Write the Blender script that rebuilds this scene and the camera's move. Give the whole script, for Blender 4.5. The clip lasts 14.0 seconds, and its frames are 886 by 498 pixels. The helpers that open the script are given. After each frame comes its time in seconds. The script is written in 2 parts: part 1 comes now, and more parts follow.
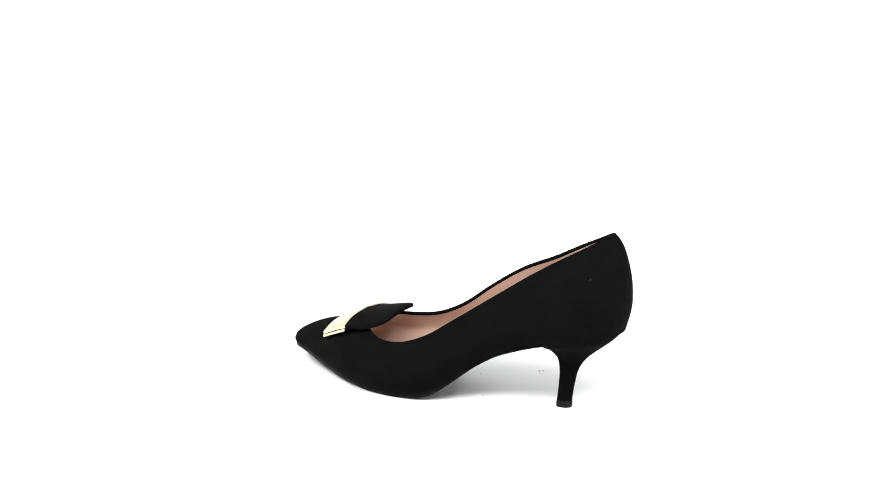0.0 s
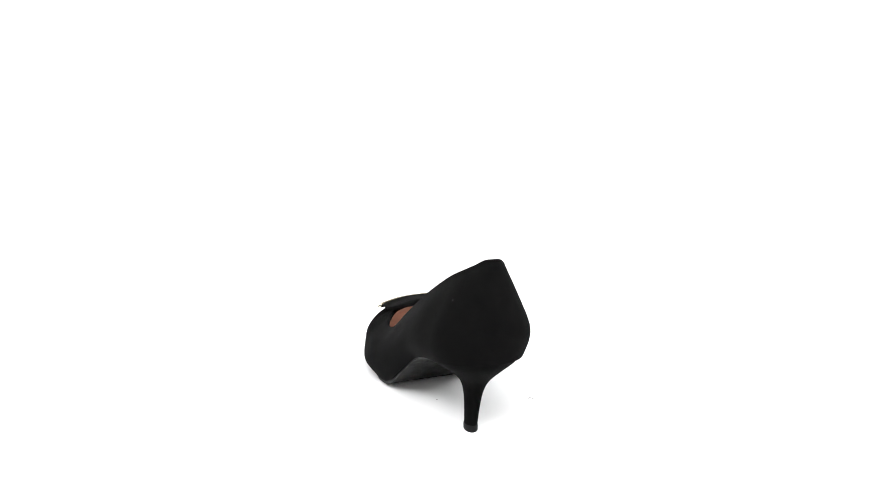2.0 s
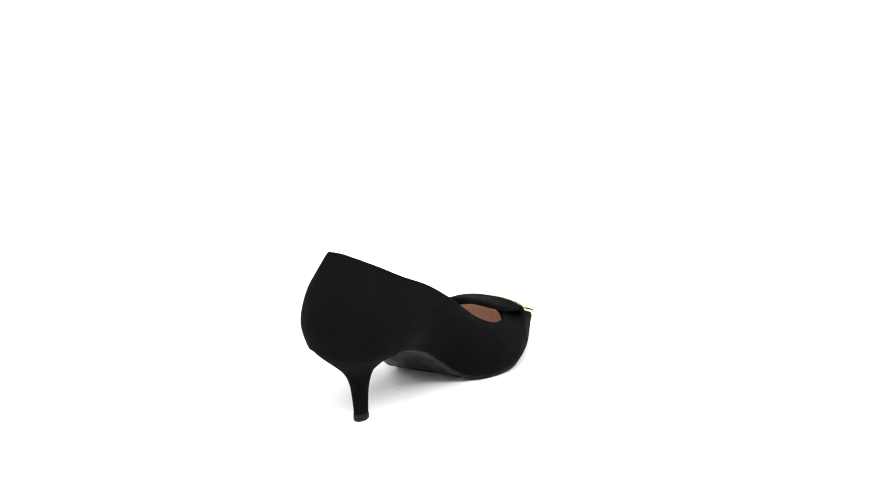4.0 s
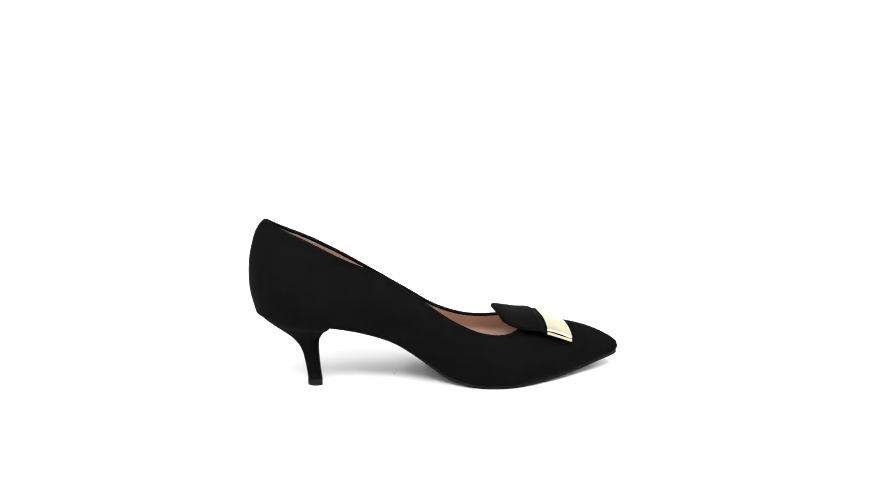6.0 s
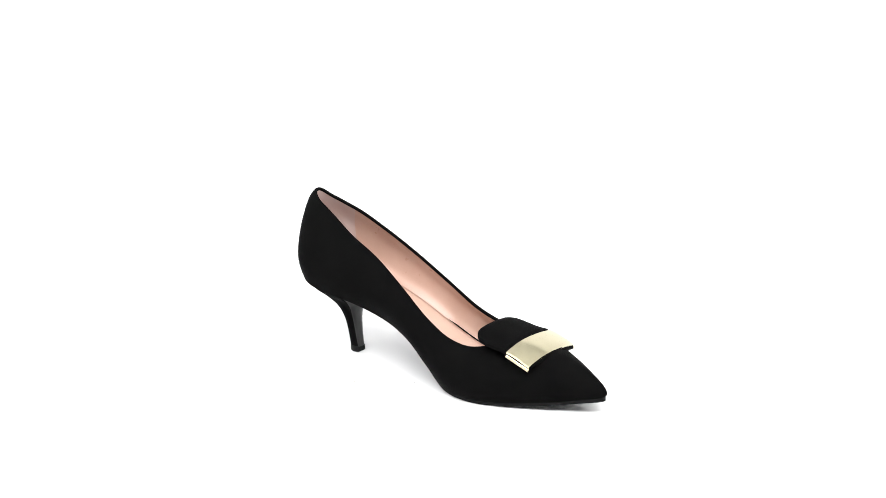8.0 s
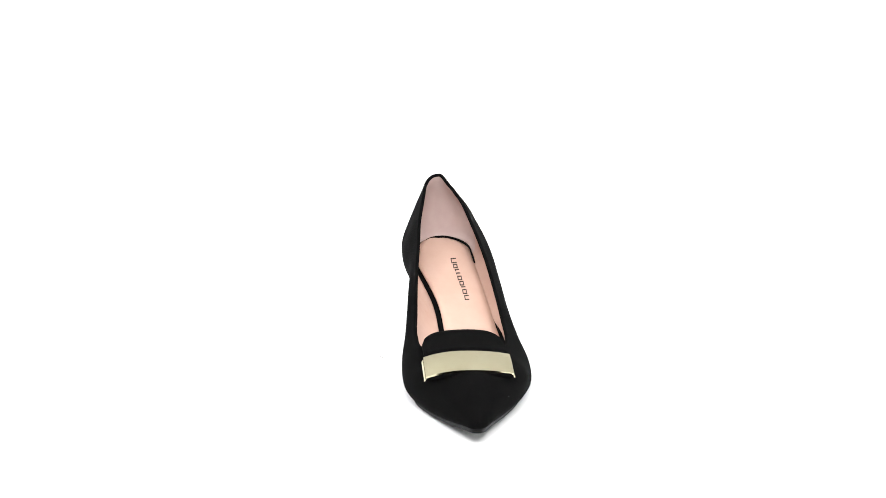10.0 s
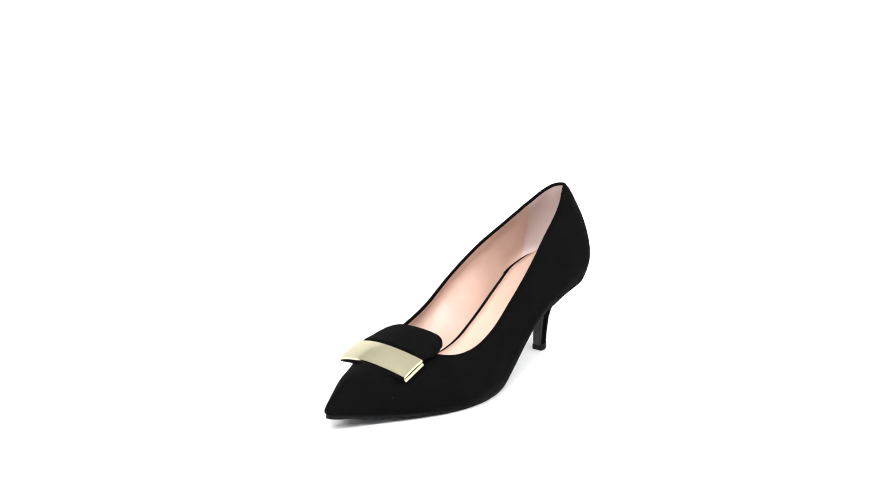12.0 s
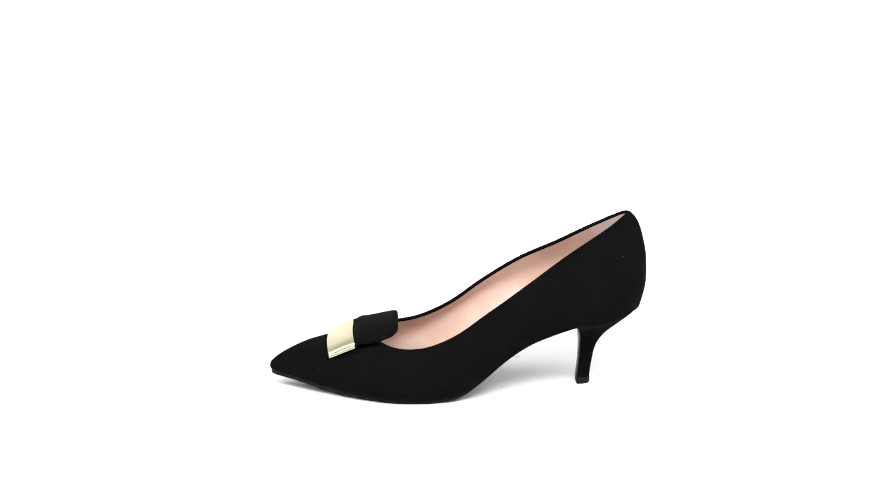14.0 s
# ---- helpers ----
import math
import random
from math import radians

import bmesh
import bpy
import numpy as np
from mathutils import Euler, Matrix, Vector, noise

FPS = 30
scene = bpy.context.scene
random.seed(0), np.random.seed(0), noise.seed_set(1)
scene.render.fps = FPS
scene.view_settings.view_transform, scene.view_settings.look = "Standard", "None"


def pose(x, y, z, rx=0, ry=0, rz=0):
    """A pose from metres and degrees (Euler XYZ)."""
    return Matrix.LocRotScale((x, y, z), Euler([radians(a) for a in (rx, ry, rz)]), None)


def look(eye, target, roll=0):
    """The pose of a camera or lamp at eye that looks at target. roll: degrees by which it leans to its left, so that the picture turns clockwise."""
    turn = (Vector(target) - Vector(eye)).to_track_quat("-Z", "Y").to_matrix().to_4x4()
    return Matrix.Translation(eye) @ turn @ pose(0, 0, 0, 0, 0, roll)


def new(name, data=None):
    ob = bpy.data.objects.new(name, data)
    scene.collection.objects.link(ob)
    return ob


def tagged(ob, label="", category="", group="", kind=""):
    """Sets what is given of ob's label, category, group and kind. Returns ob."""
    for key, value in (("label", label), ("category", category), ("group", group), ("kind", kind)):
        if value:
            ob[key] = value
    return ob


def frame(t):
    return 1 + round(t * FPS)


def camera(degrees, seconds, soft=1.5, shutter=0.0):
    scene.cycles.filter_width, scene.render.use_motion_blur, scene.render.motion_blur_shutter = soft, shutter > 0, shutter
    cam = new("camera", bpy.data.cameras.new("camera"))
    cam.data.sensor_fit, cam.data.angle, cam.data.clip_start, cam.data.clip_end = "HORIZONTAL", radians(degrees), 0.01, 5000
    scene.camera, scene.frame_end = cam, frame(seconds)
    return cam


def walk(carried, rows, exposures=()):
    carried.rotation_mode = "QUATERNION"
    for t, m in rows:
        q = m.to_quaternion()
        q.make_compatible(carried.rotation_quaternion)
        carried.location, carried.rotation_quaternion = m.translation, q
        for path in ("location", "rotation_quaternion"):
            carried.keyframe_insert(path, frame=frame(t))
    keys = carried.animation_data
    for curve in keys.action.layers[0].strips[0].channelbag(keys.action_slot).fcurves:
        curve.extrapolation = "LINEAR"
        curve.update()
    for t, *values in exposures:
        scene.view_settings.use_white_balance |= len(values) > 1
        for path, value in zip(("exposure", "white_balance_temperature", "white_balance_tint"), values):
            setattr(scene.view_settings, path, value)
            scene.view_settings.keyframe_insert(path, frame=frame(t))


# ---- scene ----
# A black suede pump turns on a white turntable inside a bright photo tent; the camera stands still.
cam = camera(35.29, 14.0, soft=0.65)
EYE = Vector((0.0, -0.900, 0.338))
AIM = EYE + Vector((-0.0033, 0.9648, -0.2629))
VIEW = look(EYE, AIM, roll=-0.555)
walk(cam, [(0.0, VIEW), (14.0, VIEW)])

TURN_START, TURN_RATE = 152.6, -23.604   # degrees, degrees a second

# ---- light ----
scene.view_settings.exposure = 0.52
world = bpy.data.worlds.new("world")
scene.world = world
world.use_nodes = True
world.node_tree.nodes["Background"].inputs[0].default_value = (1.0, 0.99, 0.98, 1)
world.node_tree.nodes["Background"].inputs[1].default_value = 0.25


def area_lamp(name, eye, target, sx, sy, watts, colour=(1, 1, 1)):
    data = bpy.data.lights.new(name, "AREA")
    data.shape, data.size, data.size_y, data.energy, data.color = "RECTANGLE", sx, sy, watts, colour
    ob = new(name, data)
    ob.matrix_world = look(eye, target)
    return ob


# Area lights added out of view to brighten the set; no fixtures stand there.
area_lamp("added_front_light", (0, -0.85, 1.12), (0, 0.05, 0), 1.5, 0.5, 33)
area_lamp("added_side_light", (-1.08, 0.05, 0.80), (0, 0.0, 0.0), 0.5, 1.8, 9)
area_lamp("added_side_light", (1.08, 0.05, 0.80), (0, 0.0, 0.0), 0.5, 1.8, 9)


# ---- materials ----
def material(name, colour, rough=0.5, metal=0.0, coat=0.0, sheen=0.0):
    m = bpy.data.materials.new(name)
    m.use_nodes = True
    b = m.node_tree.nodes["Principled BSDF"]
    b.inputs["Base Color"].default_value = (*colour, 1)
    b.inputs["Roughness"].default_value = rough
    b.inputs["Metallic"].default_value = metal
    b.inputs["Coat Weight"].default_value = coat
    b.inputs["Sheen Weight"].default_value = sheen
    return m, m.node_tree, b


def noise_node(nt, scale, detail=4, rough=0.6):
    tc = nt.nodes.new("ShaderNodeTexCoord")
    n = nt.nodes.new("ShaderNodeTexNoise")
    n.inputs["Scale"].default_value, n.inputs["Detail"].default_value, n.inputs["Roughness"].default_value = scale, detail, rough
    nt.links.new(tc.outputs["Object"], n.inputs["Vector"])
    return n


def vary(nt, b, socket, noise_out, lo, hi, a=0.3, c=0.7):
    r = nt.nodes.new("ShaderNodeValToRGB")
    r.color_ramp.elements[0].position, r.color_ramp.elements[1].position = a, c
    r.color_ramp.elements[0].color = (*lo, 1) if isinstance(lo, tuple) else (lo, lo, lo, 1)
    r.color_ramp.elements[1].color = (*hi, 1) if isinstance(hi, tuple) else (hi, hi, hi, 1)
    nt.links.new(noise_out, r.inputs[0])
    nt.links.new(r.outputs[0], b.inputs[socket])
    return r


def bump(nt, b, noise_out, strength, distance):
    n = nt.nodes.new("ShaderNodeBump")
    n.inputs["Strength"].default_value, n.inputs["Distance"].default_value = strength, distance
    nt.links.new(noise_out, n.inputs["Height"])
    nt.links.new(n.outputs[0], b.inputs["Normal"])


def suede():
    m, nt, b = material("black_suede", (0.003, 0.003, 0.003), 0.95, sheen=0.012)
    b.inputs["Sheen Roughness"].default_value = 0.35
    b.inputs["Specular IOR Level"].default_value = 0.02
    vary(nt, b, "Base Color", noise_node(nt, 60, 3).outputs[0], (0.0023, 0.0023, 0.0024), (0.0031, 0.0030, 0.0030))
    bump(nt, b, noise_node(nt, 2600, 2).outputs[0], 0.35, 0.0003)
    return m


def leather(name, lo, hi, rough, grain, strength, spec=0.5):
    m, nt, b = material(name, hi, rough)
    vary(nt, b, "Base Color", noise_node(nt, 45, 5).outputs[0], lo, hi)
    vary(nt, b, "Roughness", noise_node(nt, 120, 3).outputs[0], rough - 0.07, rough + 0.1)
    b.inputs["Specular IOR Level"].default_value = spec
    bump(nt, b, noise_node(nt, grain * 0.6, 2).outputs[0], strength, 0.0003)
    return m


def creased(m):
    """Long soft creases over a leather's grain."""
    nt = m.node_tree
    b = nt.nodes["Principled BSDF"]
    grain = b.inputs["Normal"].links[0].from_node
    mapping = nt.nodes.new("ShaderNodeMapping")
    mapping.inputs["Scale"].default_value = (1.0, 1.0, 0.35)
    n = noise_node(nt, 110, 3, 0.55)
    nt.links.new(n.inputs["Vector"].links[0].from_socket, mapping.inputs["Vector"])
    nt.links.new(mapping.outputs[0], n.inputs["Vector"])
    crease = nt.nodes.new("ShaderNodeBump")
    crease.inputs["Strength"].default_value, crease.inputs["Distance"].default_value = 0.8, 0.0006
    nt.links.new(n.outputs[0], crease.inputs["Height"])
    nt.links.new(crease.outputs[0], grain.inputs["Normal"])
    return m


SUEDE = suede()
LINING = creased(leather("pink_lining_leather", (0.44, 0.285, 0.225), (0.48, 0.325, 0.263), 0.34, 1500, 0.25, 0.42))
PAD = leather("grey_pink_heel_grip_suede", (0.44, 0.335, 0.31), (0.50, 0.395, 0.37), 0.8, 1500, 0.3)
SOCK = leather("peach_insole_leather", (0.51, 0.348, 0.275), (0.555, 0.388, 0.315), 0.5, 1100, 0.15, 0.3)
SOLE = leather("black_sole_leather", (0.0025, 0.0025, 0.0025), (0.005, 0.005, 0.005), 0.42, 1400, 0.12, 0.1)
BREAST = leather("black_heel_leather", (0.008, 0.008, 0.008), (0.013, 0.013, 0.013), 0.34, 1200, 0.1, 0.4)
RUBBER = leather("black_rubber", (0.004, 0.004, 0.004), (0.007, 0.007, 0.007), 0.5, 2000, 0.15, 0.1)
PRINT = material("dark_brown_print", (0.05, 0.032, 0.025), 0.5)[0]
DUST = leather("grey_dust", (0.25, 0.24, 0.23), (0.4, 0.39, 0.38), 0.9, 3000, 0.3)


def gold():
    m, nt, b = material("pale_gold_metal", (0.75, 0.69, 0.47), 0.15, 1.0)
    n = noise_node(nt, 30, 5)
    vary(nt, b, "Base Color", n.outputs[0], (0.63, 0.575, 0.385), (0.69, 0.635, 0.445))
    vary(nt, b, "Roughness", noise_node(nt, 250, 4).outputs[0], 0.13, 0.20)
    return m


def white_fabric(name, value):
    m, nt, b = material(name, (value, value, value), 0.7)
    vary(nt, b, "Base Color", noise_node(nt, 6, 4).outputs[0], (value - 0.02,) * 3, (value, value, value))
    bump(nt, b, noise_node(nt, 700, 2).outputs[0], 0.05, 0.0005)
    return m


LINT = leather("dark_lint", (0.03, 0.03, 0.03), (0.06, 0.06, 0.06), 0.9, 3000, 0.2)
GOLD = gold()
WHITE = white_fabric("white_sweep", 0.80)
TABLE = white_fabric("white_acrylic", 0.80)
# tone of the added, unseen top, set for soft bounce and the buckle's reflections
CEILING = white_fabric("white_tent_top", 0.60)
# plain grey for the added panel behind the camera
FRONT_GREY = white_fabric("unseen_front_grey", 0.30)


# ---- mesh tools ----
def link_mesh(name, verts, faces, mat, parent=None, smooth=True):
    me = bpy.data.meshes.new(name)
    me.from_pydata([tuple(map(float, v)) for v in verts], [], faces)
    bm = bmesh.new()
    bm.from_mesh(me)
    bmesh.ops.remove_doubles(bm, verts=bm.verts, dist=1e-5)
    bmesh.ops.recalc_face_normals(bm, faces=bm.faces)
    bm.to_mesh(me)
    bm.free()
    me.materials.append(mat)
    for p in me.polygons:
        p.use_smooth = smooth
    ob = new(name, me)
    ob.parent = parent
    return ob


def part(name, verts, faces, mat, parent, label="", smooth=True):
    return tagged(link_mesh(name, verts, faces, mat, parent, smooth), label)


def grid_faces(nu, nv, base=0, close_u=False, flip=False):
    f = []
    for i in range(nu if close_u else nu - 1):
        for j in range(nv - 1):
            a, b = base + i * nv + j, base + ((i + 1) % nu) * nv + j
            f.append((a, b, b + 1, a + 1))
    return f


def sharpen(ob, degrees=40):
    ob.data.set_sharp_from_angle(angle=radians(degrees))
    return ob


def curve(table):
    """A smooth function through a few (x, value) pairs given in millimetres, in metres."""
    xs = np.array([p[0] for p in table], float)
    ys = np.array([p[1] for p in table], float)
    d = np.diff(ys) / np.diff(xs)
    m = np.concatenate([[d[0]], (d[:-1] * np.diff(xs)[1:] + d[1:] * np.diff(xs)[:-1]) / (xs[2:] - xs[:-2]), [d[-1]]])

    def value(x):
        x = min(max(x * 1000, xs[0]), xs[-1])
        i = min(max(int(np.searchsorted(xs, x)) - 1, 0), len(xs) - 2)
        h = xs[i + 1] - xs[i]
        u = (x - xs[i]) / h
        return ((2 * u**3 - 3 * u * u + 1) * ys[i] + (u**3 - 2 * u * u + u) * h * m[i]
                + (3 * u * u - 2 * u**3) * ys[i + 1] + (u**3 - u * u) * h * m[i + 1]) / 1000
    return value


def spline(points, n):
    """Catmull-Rom through points; the first and last are guides only."""
    out = []
    for i in range(1, len(points) - 2):
        a, b, c, d = points[i - 1:i + 3]
        for k in range(n):
            u = k / n
            out.append(0.5 * (2 * b + (c - a) * u + (2 * a - 5 * b + 4 * c - d) * u * u + (3 * b - a - 3 * c + d) * u**3))
    out.append(points[-2])
    return out


def round_end(a):
    a = min(max(a, 0.0), 1.0)
    return math.sqrt(1 - (1 - a) ** 2)


# ---- the shoe's lines, in its own space: x to the toe, y to its left, millimetres ----
CENTRE = curve([(-135, 7.5), (-90, 8.5), (0, 8), (50, 6), (80, 4.5), (122, 4)])


class Level:
    """One line of the upper from heel to toe: its plan on both sides and its height."""

    def __init__(self, back, tip, round_back, left, right, z_left, z_right=None):
        self.back, self.tip, self.rb = back / 1000, tip / 1000, round_back / 1000
        self.y = {1: curve(left), -1: curve(right)}
        self.z = {1: curve(z_left), -1: curve(z_right or z_left)}

    def at(self, f, side):
        x = self.back + (self.tip - self.back) * f
        c = CENTRE(x)
        k = round_end((x - self.back) / self.rb) * round_end((self.tip - x) / 0.006)
        return np.array([x, c + (self.y[side](x) - c) * k, self.z[side](x)])


FEATHER = Level(-128.7, 120.5, 30,
                [(-131, 35), (-105, 36), (-80, 37.5), (-50, 38), (-25, 41.5), (0, 45.3), (20, 46.4), (40, 44), (60, 37), (80, 27), (95, 19), (108, 12.5), (117, 9), (121, 8)],
                [(-131, -18), (-105, -18.5), (-84, -18), (-72, -15), (-60, -12), (-40, -9.8), (-22, -9.5), (-10, -11.5), (0, -15.5), (10, -21), (20, -25.5), (40, -28), (60, -23.5), (80, -16), (95, -9.8), (108, -4.2), (117, -1), (121, -0.3)],
                [(-131, 56), (-105, 52), (-80, 47), (-65, 42), (-53, 37), (-41, 29.8), (-30, 21.8), (-17, 12), (-8, 6.6), (0, 4), (10, 2.8), (40, 2.6), (62, 4), (86, 6.5), (109, 10.4), (121, 12.6)],
                [(-131, 56), (-105, 52.5), (-80, 48), (-60, 41.5), (-38, 32), (-22, 21), (-14, 15), (-7, 9.8), (0, 6), (10, 3.4), (25, 2.7), (40, 2.6), (62, 4), (86, 6.5), (109, 10.4), (121, 12.6)])
LOW = Level(-132.4, 121.5, 30,
            [(-133, 38), (-104, 39.3), (-80, 42.5), (-50, 44), (-25, 46.5), (0, 50.5), (20, 52.8), (40, 50.3), (60, 43), (80, 32.3), (95, 23), (108, 15.3), (117, 10.3), (121, 9)],
            [(-133, -21), (-104, -22.5), (-80, -23.5), (-50, -20.5), (-25, -22.5), (0, -27.5), (20, -33), (40, -33.5), (60, -27.5), (80, -19), (95, -11.8), (108, -5.4), (117, -1.5), (121, -0.5)],
            [(-133, 74), (-104, 68), (-80, 60), (-50, 48), (-25, 33), (0, 17), (20, 12), (60, 12), (95, 14), (121, 14)],
            [(-133, 74), (-104, 69), (-80, 63), (-50, 53), (-25, 39), (0, 22), (20, 14), (60, 12), (95, 14), (121, 14)])
HIGH = Level(-130.6, 121.2, 26,
             [(-131, 28.5), (-104, 31), (-80, 37), (-50, 40.5), (-25, 42.5), (0, 47), (20, 49), (40, 46), (55, 41.5), (70, 33.5), (82, 26), (95, 19.3), (108, 12.6), (117, 8.6), (121, 7.6)],
             [(-130, -13), (-104, -14), (-80, -19.5), (-50, -21), (-25, -25), (0, -29), (20, -32.5), (40, -31), (55, -26.5), (70, -20), (82, -14.3), (95, -9.8), (108, -3.6), (117, 0.2), (121, 0.8)],
             [(-130, 98), (-104, 90), (-80, 78), (-50, 61), (-25, 46.5), (0, 31), (20, 25), (40, 24), (55, 27), (70, 29), (82, 27.8), (95, 25.2), (108, 21.5), (117, 18), (121, 15.7)],
             [(-130, 98), (-104, 91), (-80, 81), (-50, 68), (-25, 54), (0, 37), (20, 27), (40, 25), (55, 27), (70, 29), (82, 27.8), (95, 25.2), (108, 21.5), (117, 18), (121, 15.7)])
TOP = Level(-121.2, 120.8, 16,
            [(-124, 12.5), (-112, 15), (-105, 18), (-95, 22), (-75, 27), (-50, 32.6), (-25, 36), (0, 38), (20, 37.7), (40, 32), (50, 24), (56, 14), (60, 5), (70, 4.9), (122, 4)],
            [(-124, -4), (-105, -5.8), (-95, -8), (-75, -12.5), (-50, -16), (-25, -20), (0, -23), (20, -24.8), (40, -21), (50, -12), (56, -3), (60, 5), (70, 4.9), (122, 4)],
            [(-124, 119), (-120, 117.8), (-112, 113), (-105, 109), (-95, 103.6), (-75, 91.8), (-50, 75), (-25, 58), (0, 42), (20, 35.3), (40, 35.5), (50, 38.5), (60, 39.5), (70, 38), (82, 35.2), (95, 32), (108, 26.5), (117, 21), (121, 17.5)],
            [(-124, 119), (-120, 117.8), (-112, 113.5), (-105, 110), (-95, 105), (-75, 94.3), (-50, 82.4), (-25, 66.3), (0, 48.2), (20, 39), (40, 37), (50, 39), (60, 39.5), (70, 38), (82, 35.2), (95, 32), (108, 26.5), (117, 21), (121, 17.5)])

STEPS = 120
FS = [(1 - math.cos(math.pi * i / STEPS)) / 2 for i in range(STEPS + 1)]


def side_curve(f, side, n=7):
    b, l, h, t = (lv.at(f, side) for lv in (FEATHER, LOW, HIGH, TOP))
    other = HIGH.at(f, -side)
    w = min(max((t[0] - 0.050) / 0.014, 0), 1)
    fold = min(max(1 - (t[0] - TOP.back) / 0.012, 0), 1)
    end = w * other + (1 - w) * (t + (t - h) * 0.6) + np.array([0.022, 0, -0.004]) * fold
    return spline([b - (l - b) * 0.8 + np.array([0, -side * 0.006, 0]), b, l, h, t, end], n)


def ring_order():
    """Stations all the way round: heel, left side, toe, right side, heel."""
    return [(f, 1) for f in FS] + [(f, -1) for f in FS[-2:0:-1]]


def pump(mat_pose):
    shoe = tagged(new("high_heeled_shoe"), "black suede pointed pump with kitten heel and pale gold buckle", "shoe")
    ring = ring_order()
    outer = [side_curve(f, s) for f, s in ring]
    nv = len(outer[0])
    P = np.array(outer)
    du = np.roll(P, -1, 0) - np.roll(P, 1, 0)
    dv = np.gradient(P, axis=1)
    N = np.cross(du, dv)
    N /= np.linalg.norm(N, axis=2, keepdims=True) + 1e-12
    mid = np.stack([P[..., 0], np.vectorize(CENTRE)(P[..., 0]), P[..., 2]], -1)
    sign = np.sign(((mid - P) * N).sum(-1).mean())
    N = N * sign                                   # into the shoe
    part("upper", P.reshape(-1, 3), grid_faces(len(ring), nv, close_u=True), SUEDE, shoe)

    # folded edge of the opening
    open_ids = [i for i, (f, s) in enumerate(ring) if P[i, -1, 0] < 0.0605]
    start = next(k for k in range(len(open_ids)) if k and open_ids[k] != open_ids[k - 1] + 1)
    loop = open_ids[start:] + open_ids[:start]     # right side, heel, left side
    verts, faces = [], []
    C = np.array([P[i, -1] + N[i, -1] * 0.0011 + np.array([0, 0, -0.0002]) for i in loop])
    T = np.gradient(C, axis=0)
    k = 8
    for p, t, i in zip(C, T, loop):
        t = t / (np.linalg.norm(t) + 1e-12)
        a = N[i, -1] - t * N[i, -1].dot(t)
        a /= np.linalg.norm(a)
        b = np.cross(t, a)
        verts += [p + 0.00125 * (a * math.cos(2 * math.pi * q / k) + b * math.sin(2 * math.pi * q / k)) for q in range(k)]
    for i in range(len(loop) - 1):
        faces += [(i * k + q, i * k + (q + 1) % k, (i + 1) * k + (q + 1) % k, (i + 1) * k + q) for q in range(k)]
    part("topline_edge", verts, faces, SUEDE, shoe)

    # footbed lines
    bed_z = curve([(-124, 68.4), (-100, 62.6), (-85, 57.5), (-70, 52), (-55, 46.5), (-40, 40), (-25, 32), (-10, 23.5), (0, 18.2), (10, 14), (20, 11.5), (45, 9.5), (70, 9.5), (98, 12.5)])
    bed_l = curve([(-124, 26), (-105, 28.5), (-84, 30), (-57, 32.6), (-25, 36.6), (0, 40.6), (20, 42.3), (45, 38), (65, 30.5), (82, 21), (98, 13)])
    bed_r = curve([(-124, -8), (-105, -10), (-85, -12), (-70, -8.7), (-55, -5.2), (-40, -2.2), (-25, -1), (-10, -1.5), (0, -5), (20, -16), (45, -20), (65, -15), (82, -8), (98, -3)])

    bed_tilt = curve([(-124, 0), (-60, 1.5), (-25, 4), (0, 4), (20, 1.5), (45, 0), (98, 0)])

    def bed(f, side, grow=0.0, drop=0.0):
        x = -0.1235 - grow * 0.45 + (0.098 + 0.1235) * f
        # the board's black edge shows wide along the arch and hardly at all elsewhere
        grow *= min(max((x + 0.032) / 0.010, 0.05), 1) if side > 0 else min(max((x + 0.125) / 0.024, 0.62), 1)
        c = CENTRE(x)
        k = round_end((x + 0.1235 + grow * 0.45) / 0.02)
        y = (bed_l if side > 0 else bed_r)(x)
        return np.array([x, c + (y + side * grow - c) * k, bed_z(x) - drop - (bed_tilt(x) if side > 0 else 0)])

    bs = [(1 - math.cos(math.pi * i / 60)) / 2 for i in range(61)]

    def sheet(grow, drop, thick):
        v, rows = [], 9
        for f in bs:
            l, r = bed(f, 1, grow, drop), bed(f, -1, grow, drop)
            for j in range(rows):
                u = j / (rows - 1)
                p = l + (r - l) * u
                p[2] += (0.0022 if u > 0.5 else 0.0004) * (2 * u - 1) ** 2 - (0.0008 if j in (0, rows - 1) else 0)
                v.append(p)
        n = len(v)
        v += [p - np.array([0, 0, thick]) for p in v]
        f = grid_faces(len(bs), rows) + [tuple(q + n for q in reversed(g)) for g in grid_faces(len(bs), rows)]
        edge = [i * rows for i in range(len(bs))] + [(len(bs) - 1) * rows + j for j in range(1, rows)] + [i * rows + rows - 1 for i in range(len(bs) - 2, -1, -1)]
        for a, b in zip(edge, edge[1:]):
            f.append((a, b, b + n, a + n))
        return v, f

    insole = part("insole", *sheet(0.0, 0.0, 0.0012), SOCK, shoe, "peach leather insole")
    part("insole_board", *sheet(0.0036, 0.0014, 0.003), SUEDE, shoe, "black edge of the insole board")

    line, m = [bed(f, 1, -0.0005) for f in bs[16::-1]] + [bed(f, -1, -0.0005 + 0.0036 * (i / 17) ** 2, 0.0012 * i / 17) for i, f in enumerate(bs[1:19])], 6
    C = np.array(line) + np.array([0.0005, 0, 0.0008])
    T = np.gradient(C, axis=0)
    verts, faces = [], []
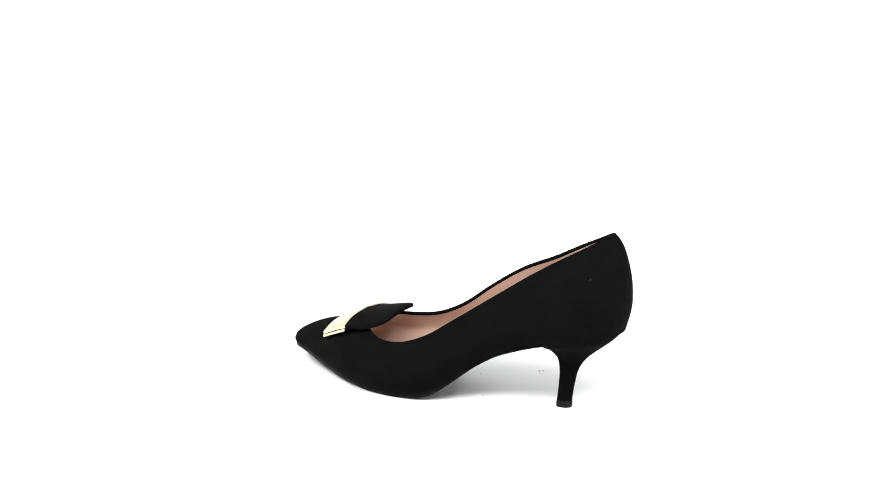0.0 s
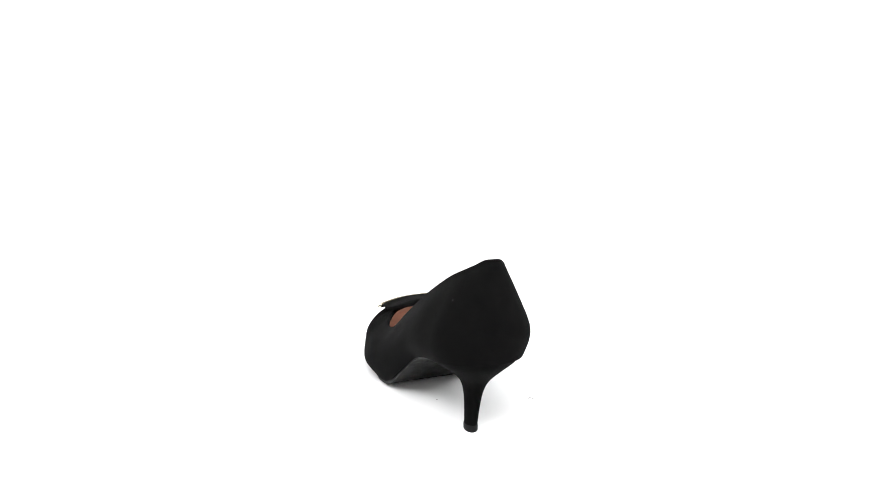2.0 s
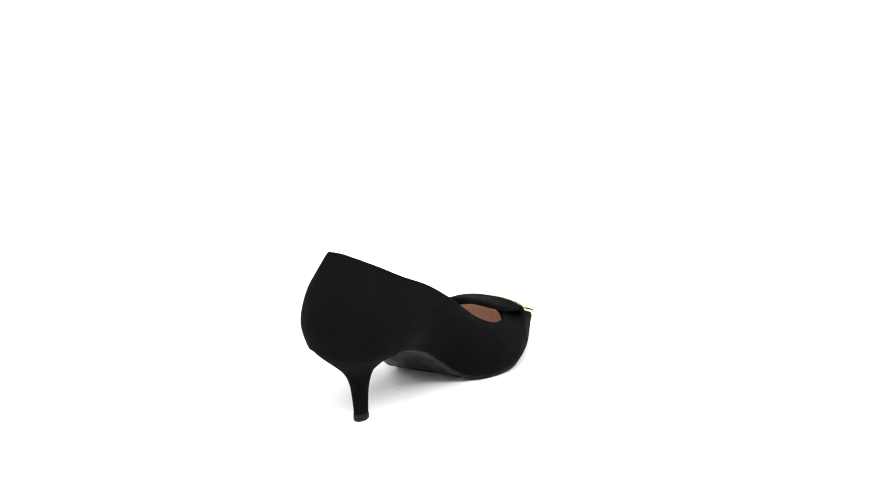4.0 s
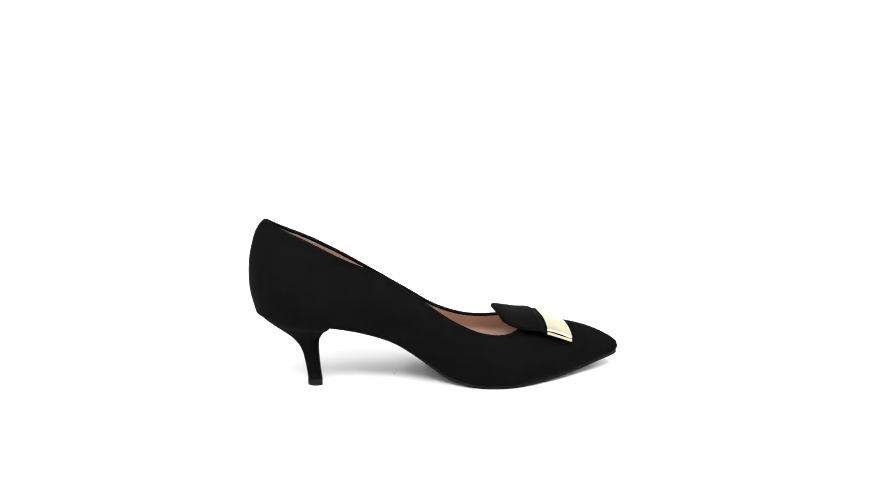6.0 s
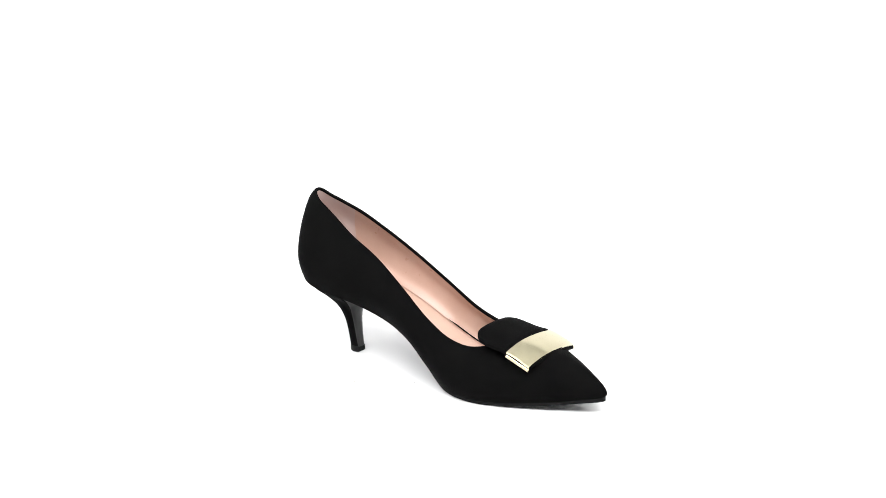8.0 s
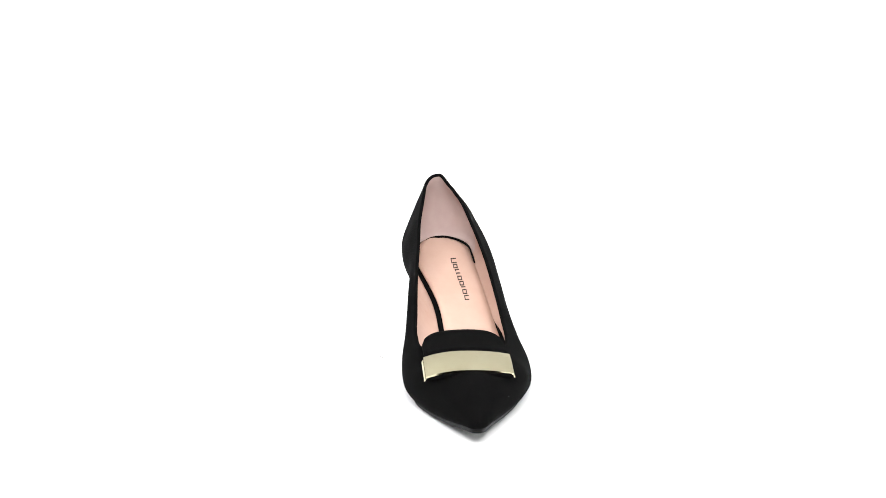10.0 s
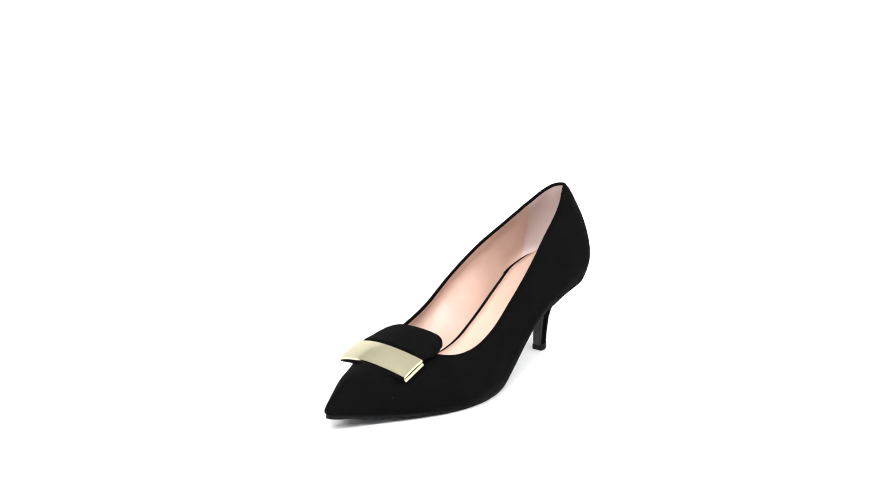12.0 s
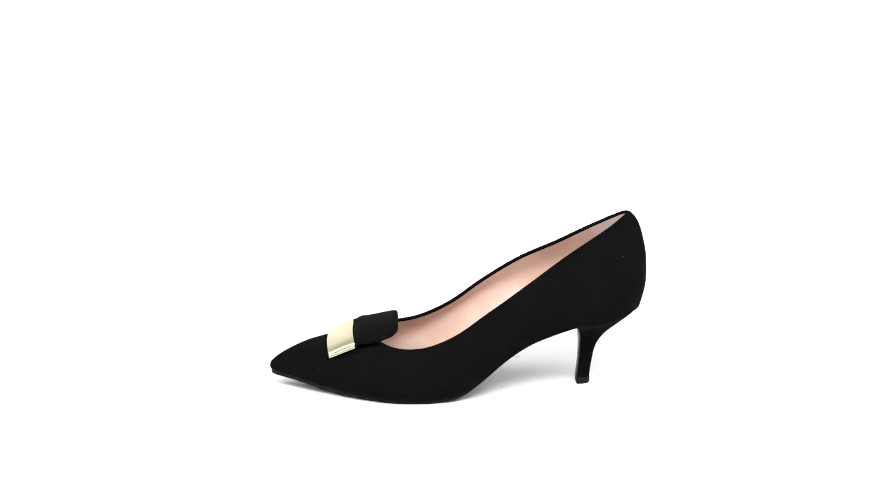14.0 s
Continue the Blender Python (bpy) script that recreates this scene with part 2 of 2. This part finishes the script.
    for p, t in zip(C, T):
        t = t / np.linalg.norm(t)
        a = np.cross(t, (0, 0, 1.0))
        a /= np.linalg.norm(a)
        b = np.cross(t, a)
        verts += [p + a * 0.0007 * math.cos(2 * math.pi * q / m) + b * 0.0009 * math.sin(2 * math.pi * q / m) for q in range(m)]
    for i in range(len(line) - 1):
        faces += [(i * m + q, i * m + (q + 1) % m, (i + 1) * m + (q + 1) % m, (i + 1) * m + q) for q in range(m)]
    part("insole_edge", verts, faces, SUEDE, shoe, "thin black edge round the insole's heel end")

    # lining from the opening's edge down to the footbed
    def wall(i, proud=0.0):
        f, s = ring[i]
        c = P[i, -1] + N[i, -1] * (0.0021 + proud)
        h = HIGH.at(f, s) + N[i, 14] * (0.0025 + proud)
        l = LOW.at(f, s) + N[i, 7] * (0.0045 + proud)
        x = c[0]
        g = (max(x, -0.119) + 0.1235) / (0.098 + 0.1235)
        e = bed(min(max(g, 0), 1) if x > -0.10 else max(0, (x + 0.1195) / 0.0195 * 0.1061), s, 0.003, 0.0012)
        l = np.array([l[0], l[1] * 0.75 + e[1] * 0.25, max(l[2], e[2] + 0.007)])
        shut = min(max((x - 0.0615) / 0.019, 0), 1)
        for q in (c, h, l):
            q[2] += (e[2] + 0.001 - q[2]) * shut
        return spline([c + (c - h), c, h, l, e, e + (e - l) * 0.3], 6)

    def lining_piece(name, ids, mat, label, proud=0.0):
        w = [wall(i, proud) for i in ids]
        part(name, [p for r in w for p in r], grid_faces(len(w), len(w[0])), mat, shoe, label)

    cut = -0.095
    back = [i for i in loop if P[i, -1, 0] <= cut]
    walls = [i for i in range(len(ring)) if P[i, -1, 0] < 0.084]
    right = [i for i in walls if ring[i][1] < 0 and P[i, -1, 0] >= max(P[k, -1, 0] for k in back if ring[k][1] < 0) - 0.004]
    left = [i for i in walls if ring[i][1] > 0 and P[i, -1, 0] >= max(P[k, -1, 0] for k in back if ring[k][1] > 0) - 0.004]
    lining_piece("heel_grip", back, PAD, "grey pink suede heel grip", 0.0001)
    lining_piece("lining", right, LINING, "pink leather lining")
    lining_piece("lining", left, LINING, "pink leather lining")

    # suede drawn in under the foot
    v, rows = [], 9
    for f in FS:
        l, r = FEATHER.at(f, 1), FEATHER.at(f, -1)
        v += [l + (r - l) * j / (rows - 1) + np.array([0, 0, 0.0003]) for j in range(rows)]
    part("lasted_margin", v, grid_faces(len(FS), rows), SUEDE, shoe, "black suede drawn in under the arch")

    # outsole
    def inset(x):
        return 0.012 + 0.012 * min(max((0.005 - x) / 0.04, 0), 1)

    v, rows = [], 11
    st = [f for f in FS if FEATHER.at(f, 1)[0] > -0.089]
    for f in st:
        l, r = FEATHER.at(f, 1), FEATHER.at(f, -1)
        w = r - l
        for j in range(rows):
            u = j / (rows - 1)
            k = inset(l[0])
            p = l + w * (k + (1 - 2 * k) * u)
            p[2] = p[2] + 0.0012 if j in (0, rows - 1) or p[0] > 0.02 else min(p[2] + 0.0012, bed_z(p[0]) - bed_tilt(p[0]) - 0.005)
            v.append(p)
    n = len(v)
    for f in st:
        l, r = FEATHER.at(f, 1), FEATHER.at(f, -1)
        w = r - l
        x = l[0]
        crown = 0.0008 * min(max((-0.005 - x) / 0.03, 0), 1)
        for j in range(rows):
            u = j / (rows - 1)
            k = inset(x)
            p = l + w * (k + (1 - 2 * k) * u)
            toe = min(max((x - 0.085) / 0.035, 0), 1) ** 2
            v.append(p + np.array([0.0002 * toe, 0, 0]) - np.array([0, 0, 0.0002 * toe + 0.0024 * (1 - 0.65 * min(crown / 0.0008, 1)) + crown * (1 - (2 * u - 1) ** 2)]))
    g = grid_faces(len(st), rows)
    faces = g + [tuple(q + n for q in reversed(a)) for a in g]
    edge = [i * rows for i in range(len(st))] + [i * rows + rows - 1 for i in range(len(st) - 1, -1, -1)]
    for a, b in zip(edge, edge[1:] + edge[:1]):
        faces.append((a, b, b + n, a + n))
    sharpen(part("outsole", v, faces, SOLE, shoe, "thin black leather outsole"), 45)

    # heel: a flared, covered stem
    hb = curve([(0, -129), (7, -124.8), (14, -119.5), (22, -112), (30, -105.5), (42, -100), (60, -97.2), (80, -95.8), (100, -95.3)])
    hf = curve([(0, -82), (7, -84), (14, -85.5), (22, -87), (30, -88), (42, -88.4), (60, -87.9), (80, -87), (100, -86.4)])
    zb = curve([(0, 58.2), (7, 52), (14, 47), (22, 41), (30, 35.5), (42, 28), (60, 18), (80, 9), (100, 4.2)])
    zf = curve([(0, 48.5), (7, 45), (14, 42.5), (22, 38.5), (30, 35), (42, 28), (60, 18), (80, 9), (100, 4.2)])
    hw = curve([(0, 26.9), (7, 23), (14, 18), (22, 13), (30, 9.3), (42, 6.6), (60, 5), (80, 4.3), (100, 4.0)])
    hy = curve([(0, 8.8), (30, 9.2), (60, 10), (100, 10.6)])

    def heel_loop(s, grow=0.0):
        pts = []
        b, f, h, y = hb(s) - grow, hf(s) + grow, hw(s) + grow, hy(s)
        for sgn, order in ((1, range(20, -1, -1)), (-1, range(1, 21))):
            for i in order:
                a = (i / 20) ** 1.6
                w = round_end(a / 0.72)
                taper = 1 - 0.10 * max(0, (a - 0.72) / 0.28) * min(1, 0.4 + s / 0.03)
                pts.append(np.array([b + (f - b) * a, y + sgn * h * w * taper, zb(s) + (zf(s) - zb(s)) * a]))
        return pts

    loops = [heel_loop(s / 1000) for s in (0, 3, 7, 11, 14, 18, 22, 26, 30, 36, 42, 50, 60, 70, 80, 90, 100)]
    m = len(loops[0])
    v = [p for lp in loops for p in lp]
    faces = []
    for i in range(len(loops) - 1):
        faces += [(i * m + q, i * m + (q + 1) % m, (i + 1) * m + (q + 1) % m, (i + 1) * m + q) for q in range(m)]
    faces += [tuple(range(m)), tuple((len(loops) - 1) * m + q for q in range(m))]
    heel = sharpen(part("heel", v, faces, SUEDE, shoe, "suede covered flared kitten heel"), 50)

    v, rows = [], 7
    ss = [x / 1000 for x in (9, 14, 18, 22, 26, 30, 36, 42, 50, 60, 70, 80, 90, 100)]
    for s in ss:
        for j in range(rows):
            u = 2 * j / (rows - 1) - 1
            v.append(np.array([hf(s) + 0.0007 - (0.0006 if abs(u) == 1 else 0), hy(s) + u * hw(s) * 0.86, zf(s)]))
    n = len(v)
    v += [p - np.array([0.002, 0, 0]) for p in v]
    faces = grid_faces(len(ss), rows) + [tuple(q + n for q in reversed(a)) for a in grid_faces(len(ss), rows)]
    edge = [i * rows for i in range(len(ss))] + [i * rows + rows - 1 for i in range(len(ss) - 1, -1, -1)]
    for a, b in zip(edge, edge[1:] + edge[:1]):
        faces.append((a, b, b + n, a + n))
    part("heel_breast", v, faces, BREAST, heel, "smooth black leather heel breast")
    v = []
    for z, grow in ((0.0046, 0.0001), (0.0040, 0.0003), (0.0008, 0.0003), (0.0, -0.0002)):
        v += [np.array([p[0], p[1], z]) for p in heel_loop(0.1, grow)]
    faces = []
    for i in range(3):
        faces += [(i * m + q, i * m + (q + 1) % m, (i + 1) * m + (q + 1) % m, (i + 1) * m + q) for q in range(m)]
    faces += [tuple(range(m)), tuple(3 * m + q for q in range(m))]
    sharpen(part("heel_tip", v, faces, RUBBER, heel, "black rubber heel tip"), 40)

    # tongue flap over the throat
    crest = curve([(33, 48.7), (45, 46.4), (57, 44.4), (64, 43.4), (73, 40.4), (82, 36.3)])
    drop = curve([(33, 5.0), (45, 5.3), (64, 5.1), (82, 5.0)])
    lean = curve([(33, 0.8), (50, 0.9), (58, 1.2), (64, 1.7), (82, 1.6)])

    def flap_point(x, u, lift=0.0, half=0.0266, bow=0.0):
        shift, half = (0.0018 * u, half) if u > 0 else (-0.0010 * u + 0.4 * bow * u * u, half * 1.012)
        fall = drop(x) * (1 - (0.32 * min(max((x - 0.050) / 0.012, 0), 1) if u > 0 else 0))
        return np.array([x - bow * u * u + shift, 0.0044 + u * half, crest(x) - fall * abs(u) ** 2.2 - lean(x) * (u if u < 0 else 0.35 * u) + lift])

    v, rows, cols = [], 25, 40
    for j in range(rows):
        u = 2 * j / (rows - 1) - 1
        far = 0.0340 + 0.012 * (1 - round_end((1 - abs(u)) / 0.45)) + (-0.0015 if u > 0 else 0.0006) * u
        for i in range(cols):
            x = far + (0.0818 - 0.0031 * u * u - far) * (i / (cols - 1)) ** 1.4
            q = x + 0.0031 * u * u
            puff = -0.0003 * min(max((q - 0.045) / 0.010, 0), 1) - 0.0022 * min(max((q - 0.0610) / 0.0035, 0), 1)
            roll = 0.0019 * (1 - abs(u) ** 3) * (1 - round_end((x - far) / 0.0060))
            v.append(flap_point(x, u, puff - roll))
    n = len(v)
    v += [p - np.array([0, 0, 0.0021]) for p in v]
    g = grid_faces(rows, cols)
    faces = g + [tuple(q + n for q in reversed(a)) for a in g]
    edge = [j * cols for j in range(rows)] + [(rows - 1) * cols + i for i in range(1, cols)] + [j * cols + cols - 1 for j in range(rows - 2, -1, -1)] + [i for i in range(cols - 2, 0, -1)]
    for a, b in zip(edge, edge[1:] + edge[:1]):
        faces.append((a, b, b + n, a + n))
    flap = part("flap", v, faces, SUEDE, shoe, "suede tongue flap with rounded corners")
    bev = flap.modifiers.new("edge", "BEVEL")
    bev.width, bev.segments, bev.limit_method, bev.angle_limit = 0.0009, 3, "ANGLE", radians(50)

    # buckle: an arched plate with turned-down ends
    v, rows, cols = [], 33, 6
    for j in range(rows):
        u = 2 * j / (rows - 1) - 1
        for i in range(cols):
            x = 0.0643 + 0.0172 * i / (cols - 1)
            v.append(flap_point(x, u, -0.0004, 0.0276, 0.0031))
    n = len(v)
    v += [p - np.array([0.0005, 0, 0.0014]) for p in v]
    g = grid_faces(rows, cols)
    faces = g + [tuple(q + n for q in reversed(a)) for a in g]
    edge = [j * cols for j in range(rows)] + [(rows - 1) * cols + i for i in range(1, cols)] + [j * cols + cols - 1 for j in range(rows - 2, -1, -1)] + [i for i in range(cols - 2, 0, -1)]
    for a, b in zip(edge, edge[1:] + edge[:1]):
        faces.append((a, b, b + n, a + n))
    buckle = sharpen(part("buckle", v, faces, GOLD, shoe, "arched pale gold metal bar"), 35)
    for sgn in (1, -1):
        a, b = flap_point(0.0643, sgn, -0.0022, 0.0272, 0.0031), flap_point(0.0815, sgn, -0.0022, 0.0272, 0.0031)
        out, down = np.array([0, sgn * 0.0009, 0]), np.array([-0.0006, sgn * 0.0007, -0.0016])
        v = [a, b, b + down, a + down, a + out, b + out, b + out + down, a + out + down]
        faces = [(0, 1, 2, 3), (7, 6, 5, 4), (0, 4, 5, 1), (1, 5, 6, 2), (2, 6, 7, 3), (3, 7, 4, 0)]
        end = part("end_plate", v, faces, GOLD, buckle, smooth=False)
        bev = end.modifiers.new("edge", "BEVEL")
        bev.width, bev.segments = 0.0003, 2

    # maker's stamp as plain strokes: two thin bars and a foot for a wide letter, one bar for a narrow one
    def stroke(verts, faces, x0, x1, y0, y1):
        n = len(verts)
        low = []
        for x, y in ((x0, y0), (x1, y0), (x1, y1), (x0, y1)):
            low.append(np.array([x, y, bed_z(x) - bed_tilt(x) * 0.6 + 0.0001]))
        verts += low + [p + np.array([0, 0, 0.0004]) for p in low]
        faces += [tuple(n + q for q in g) for g in ((3, 2, 1, 0), (4, 5, 6, 7), (0, 1, 5, 4), (1, 2, 6, 5), (2, 3, 7, 6), (3, 0, 4, 7))]

    pen, along = 0.00065, 0.0
    for i, wide in enumerate((1.25, 1, 0.6, 0.5, 1, 1, 0.35, 1, 1)):
        x0 = -0.0925 + along
        y0 = 0.0127 + along * 0.115
        along += 0.0045 * wide + 0.0014
        x1, y1 = x0 + 0.0045 * wide, y0 + (0.0040 if i == 0 else 0.0032)
        v, faces = [], []
        stroke(v, faces, x0, x0 + pen, y0, y1)
        if wide > 0.4:
            stroke(v, faces, x0 + pen, x1 - pen, y0, y0 + pen)
        if wide > 0.7:
            stroke(v, faces, x1 - pen, x1, y0, y1)
        if i in (1, 4, 5, 7):
            stroke(v, faces, x0 + pen, x1 - pen, y1 - pen, y1)
        part("stamp_bar", v, faces, PRINT, insole, smooth=False)
    # lint caught on the suede and on the heel grip
    for where, size in (((-0.113, 0.026, 0.093), 0.0005), ((0.087, 0.028, 0.020), 0.0003), ((-0.119, 0.006, 0.1035), 0.0008)):
        d = np.linalg.norm(P.reshape(-1, 3) - np.array(where), axis=1)
        i, j = divmod(int(d.argmin()), nv)
        at = P[i, j] + N[i, j] * (0.0023 if size > 0.0007 else -0.0001)
        v = [at + size * np.array([math.cos(a) * r, math.sin(a) * r, z]) for z, r in ((-0.5, 0.6), (0.5, 0.6), (0, 1.0)) for a in (0, 2.1, 4.2)]
        faces = [(0, 1, 7, 6), (1, 2, 8, 7), (2, 0, 6, 8), (6, 7, 4, 3), (7, 8, 5, 4), (8, 6, 3, 5), (0, 2, 1), (3, 4, 5)]
        part("lint_speck", v, faces, LINT, shoe, "tiny speck of lint")
    shoe.matrix_world = mat_pose
    return shoe


# ---- the tent ----
def slab(name, lo, hi, mat):
    v = [(x, y, z) for x in (lo[0], hi[0]) for y in (lo[1], hi[1]) for z in (lo[2], hi[2])]
    f = [(0, 1, 3, 2), (4, 6, 7, 5), (0, 4, 5, 1), (2, 3, 7, 6), (0, 2, 6, 4), (1, 5, 7, 3)]
    return tagged(link_mesh(name, v, f, mat, smooth=False), kind="structure")


def sweep():
    """White floor that curves up into the back of the tent."""
    prof = [(-1.25, -0.0015), (0.75, -0.0015)]
    for i in range(1, 17):
        a = math.pi / 2 * i / 16
        prof.append((0.75 + 0.4 * math.sin(a), -0.0015 + 0.4 * (1 - math.cos(a))))
    prof.append((1.15, 1.2))
    v = []
    for x in np.linspace(-1.15, 1.15, 9):
        v += [(x, y, z) for y, z in prof]
    n = len(v)
    v += [(x, y + (0.01 if z > 0.2 else 0), z - 0.01) for x, y, z in v]
    g = grid_faces(9, len(prof))
    ob = link_mesh("backdrop", v, g + [tuple(q + n for q in reversed(a)) for a in g], WHITE)
    return tagged(ob, "seamless white photo sweep", "backdrop", kind="structure")


def tent():
    sweep()
    # unseen side walls, added to close the set and bounce light
    slab("wall_west", (-1.17, -1.25, -0.02), (-1.151, 1.16, 1.2), WHITE)
    slab("wall_east", (1.151, -1.25, -0.02), (1.17, 1.16, 1.2), WHITE)
    # unseen top, added to fill shadows and give the buckle something to reflect
    slab("ceiling", (-1.17, -1.25, 1.2), (1.17, 1.17, 1.22), CEILING)
    # unseen dimmer panel, added to close the set behind the camera
    slab("wall_south", (-1.17, -1.272, -0.02), (1.17, -1.252, 1.22), FRONT_GREY)


def turntable():
    v, faces, k = [], [], 160
    for r, z in ((0.1700, -0.003), (0.1700, -0.0003), (0.1697, 0.0), (0.0005, 0.0)):
        v += [(r * math.cos(2 * math.pi * q / k), r * math.sin(2 * math.pi * q / k), z) for q in range(k)]
    for i in range(3):
        faces += [(i * k + q, i * k + (q + 1) % k, (i + 1) * k + (q + 1) % k, (i + 1) * k + q) for q in range(k)]
    faces.append(tuple(3 * k + q for q in range(k)))
    ob = sharpen(link_mesh("turntable", v, faces, TABLE), 30)
    return tagged(ob, "round white turntable under the shoe", "turntable")


def crumb(x, y, size, seed):
    rnd = random.Random(seed)
    bm = bmesh.new()
    bmesh.ops.create_icosphere(bm, subdivisions=1, radius=size)
    for w in bm.verts:
        w.co *= rnd.uniform(0.6, 1.2)
        w.co.z = w.co.z * 0.45
    low = min(w.co.z for w in bm.verts)
    for w in bm.verts:
        w.co += Vector((x, y, -low))
    me = bpy.data.meshes.new("dust_speck")
    bm.to_mesh(me)
    bm.free()
    me.materials.append(DUST)
    return tagged(new("dust_speck", me), "tiny grey dust speck on the turntable", "dust", group="dust on the turntable")


tent()
TABLE_TOP = turntable()
SPECKS = [crumb(-0.0520, -0.0430, 0.0008, 1), crumb(-0.0495, -0.0420, 0.0007, 2), crumb(-0.0505, -0.0405, 0.0005, 3),
          crumb(-0.0350, 0.0180, 0.0007, 4), crumb(-0.0150, -0.0190, 0.0005, 5)]
SHOE = pump(Matrix.Identity(4))


def motions():
    rows = [(i * 0.5, pose(0, 0, 0, 0, 0, TURN_START + TURN_RATE * i * 0.5)) for i in range(29)]
    for thing in (TABLE_TOP, SHOE, *SPECKS):
        walk(thing, rows)


motions()
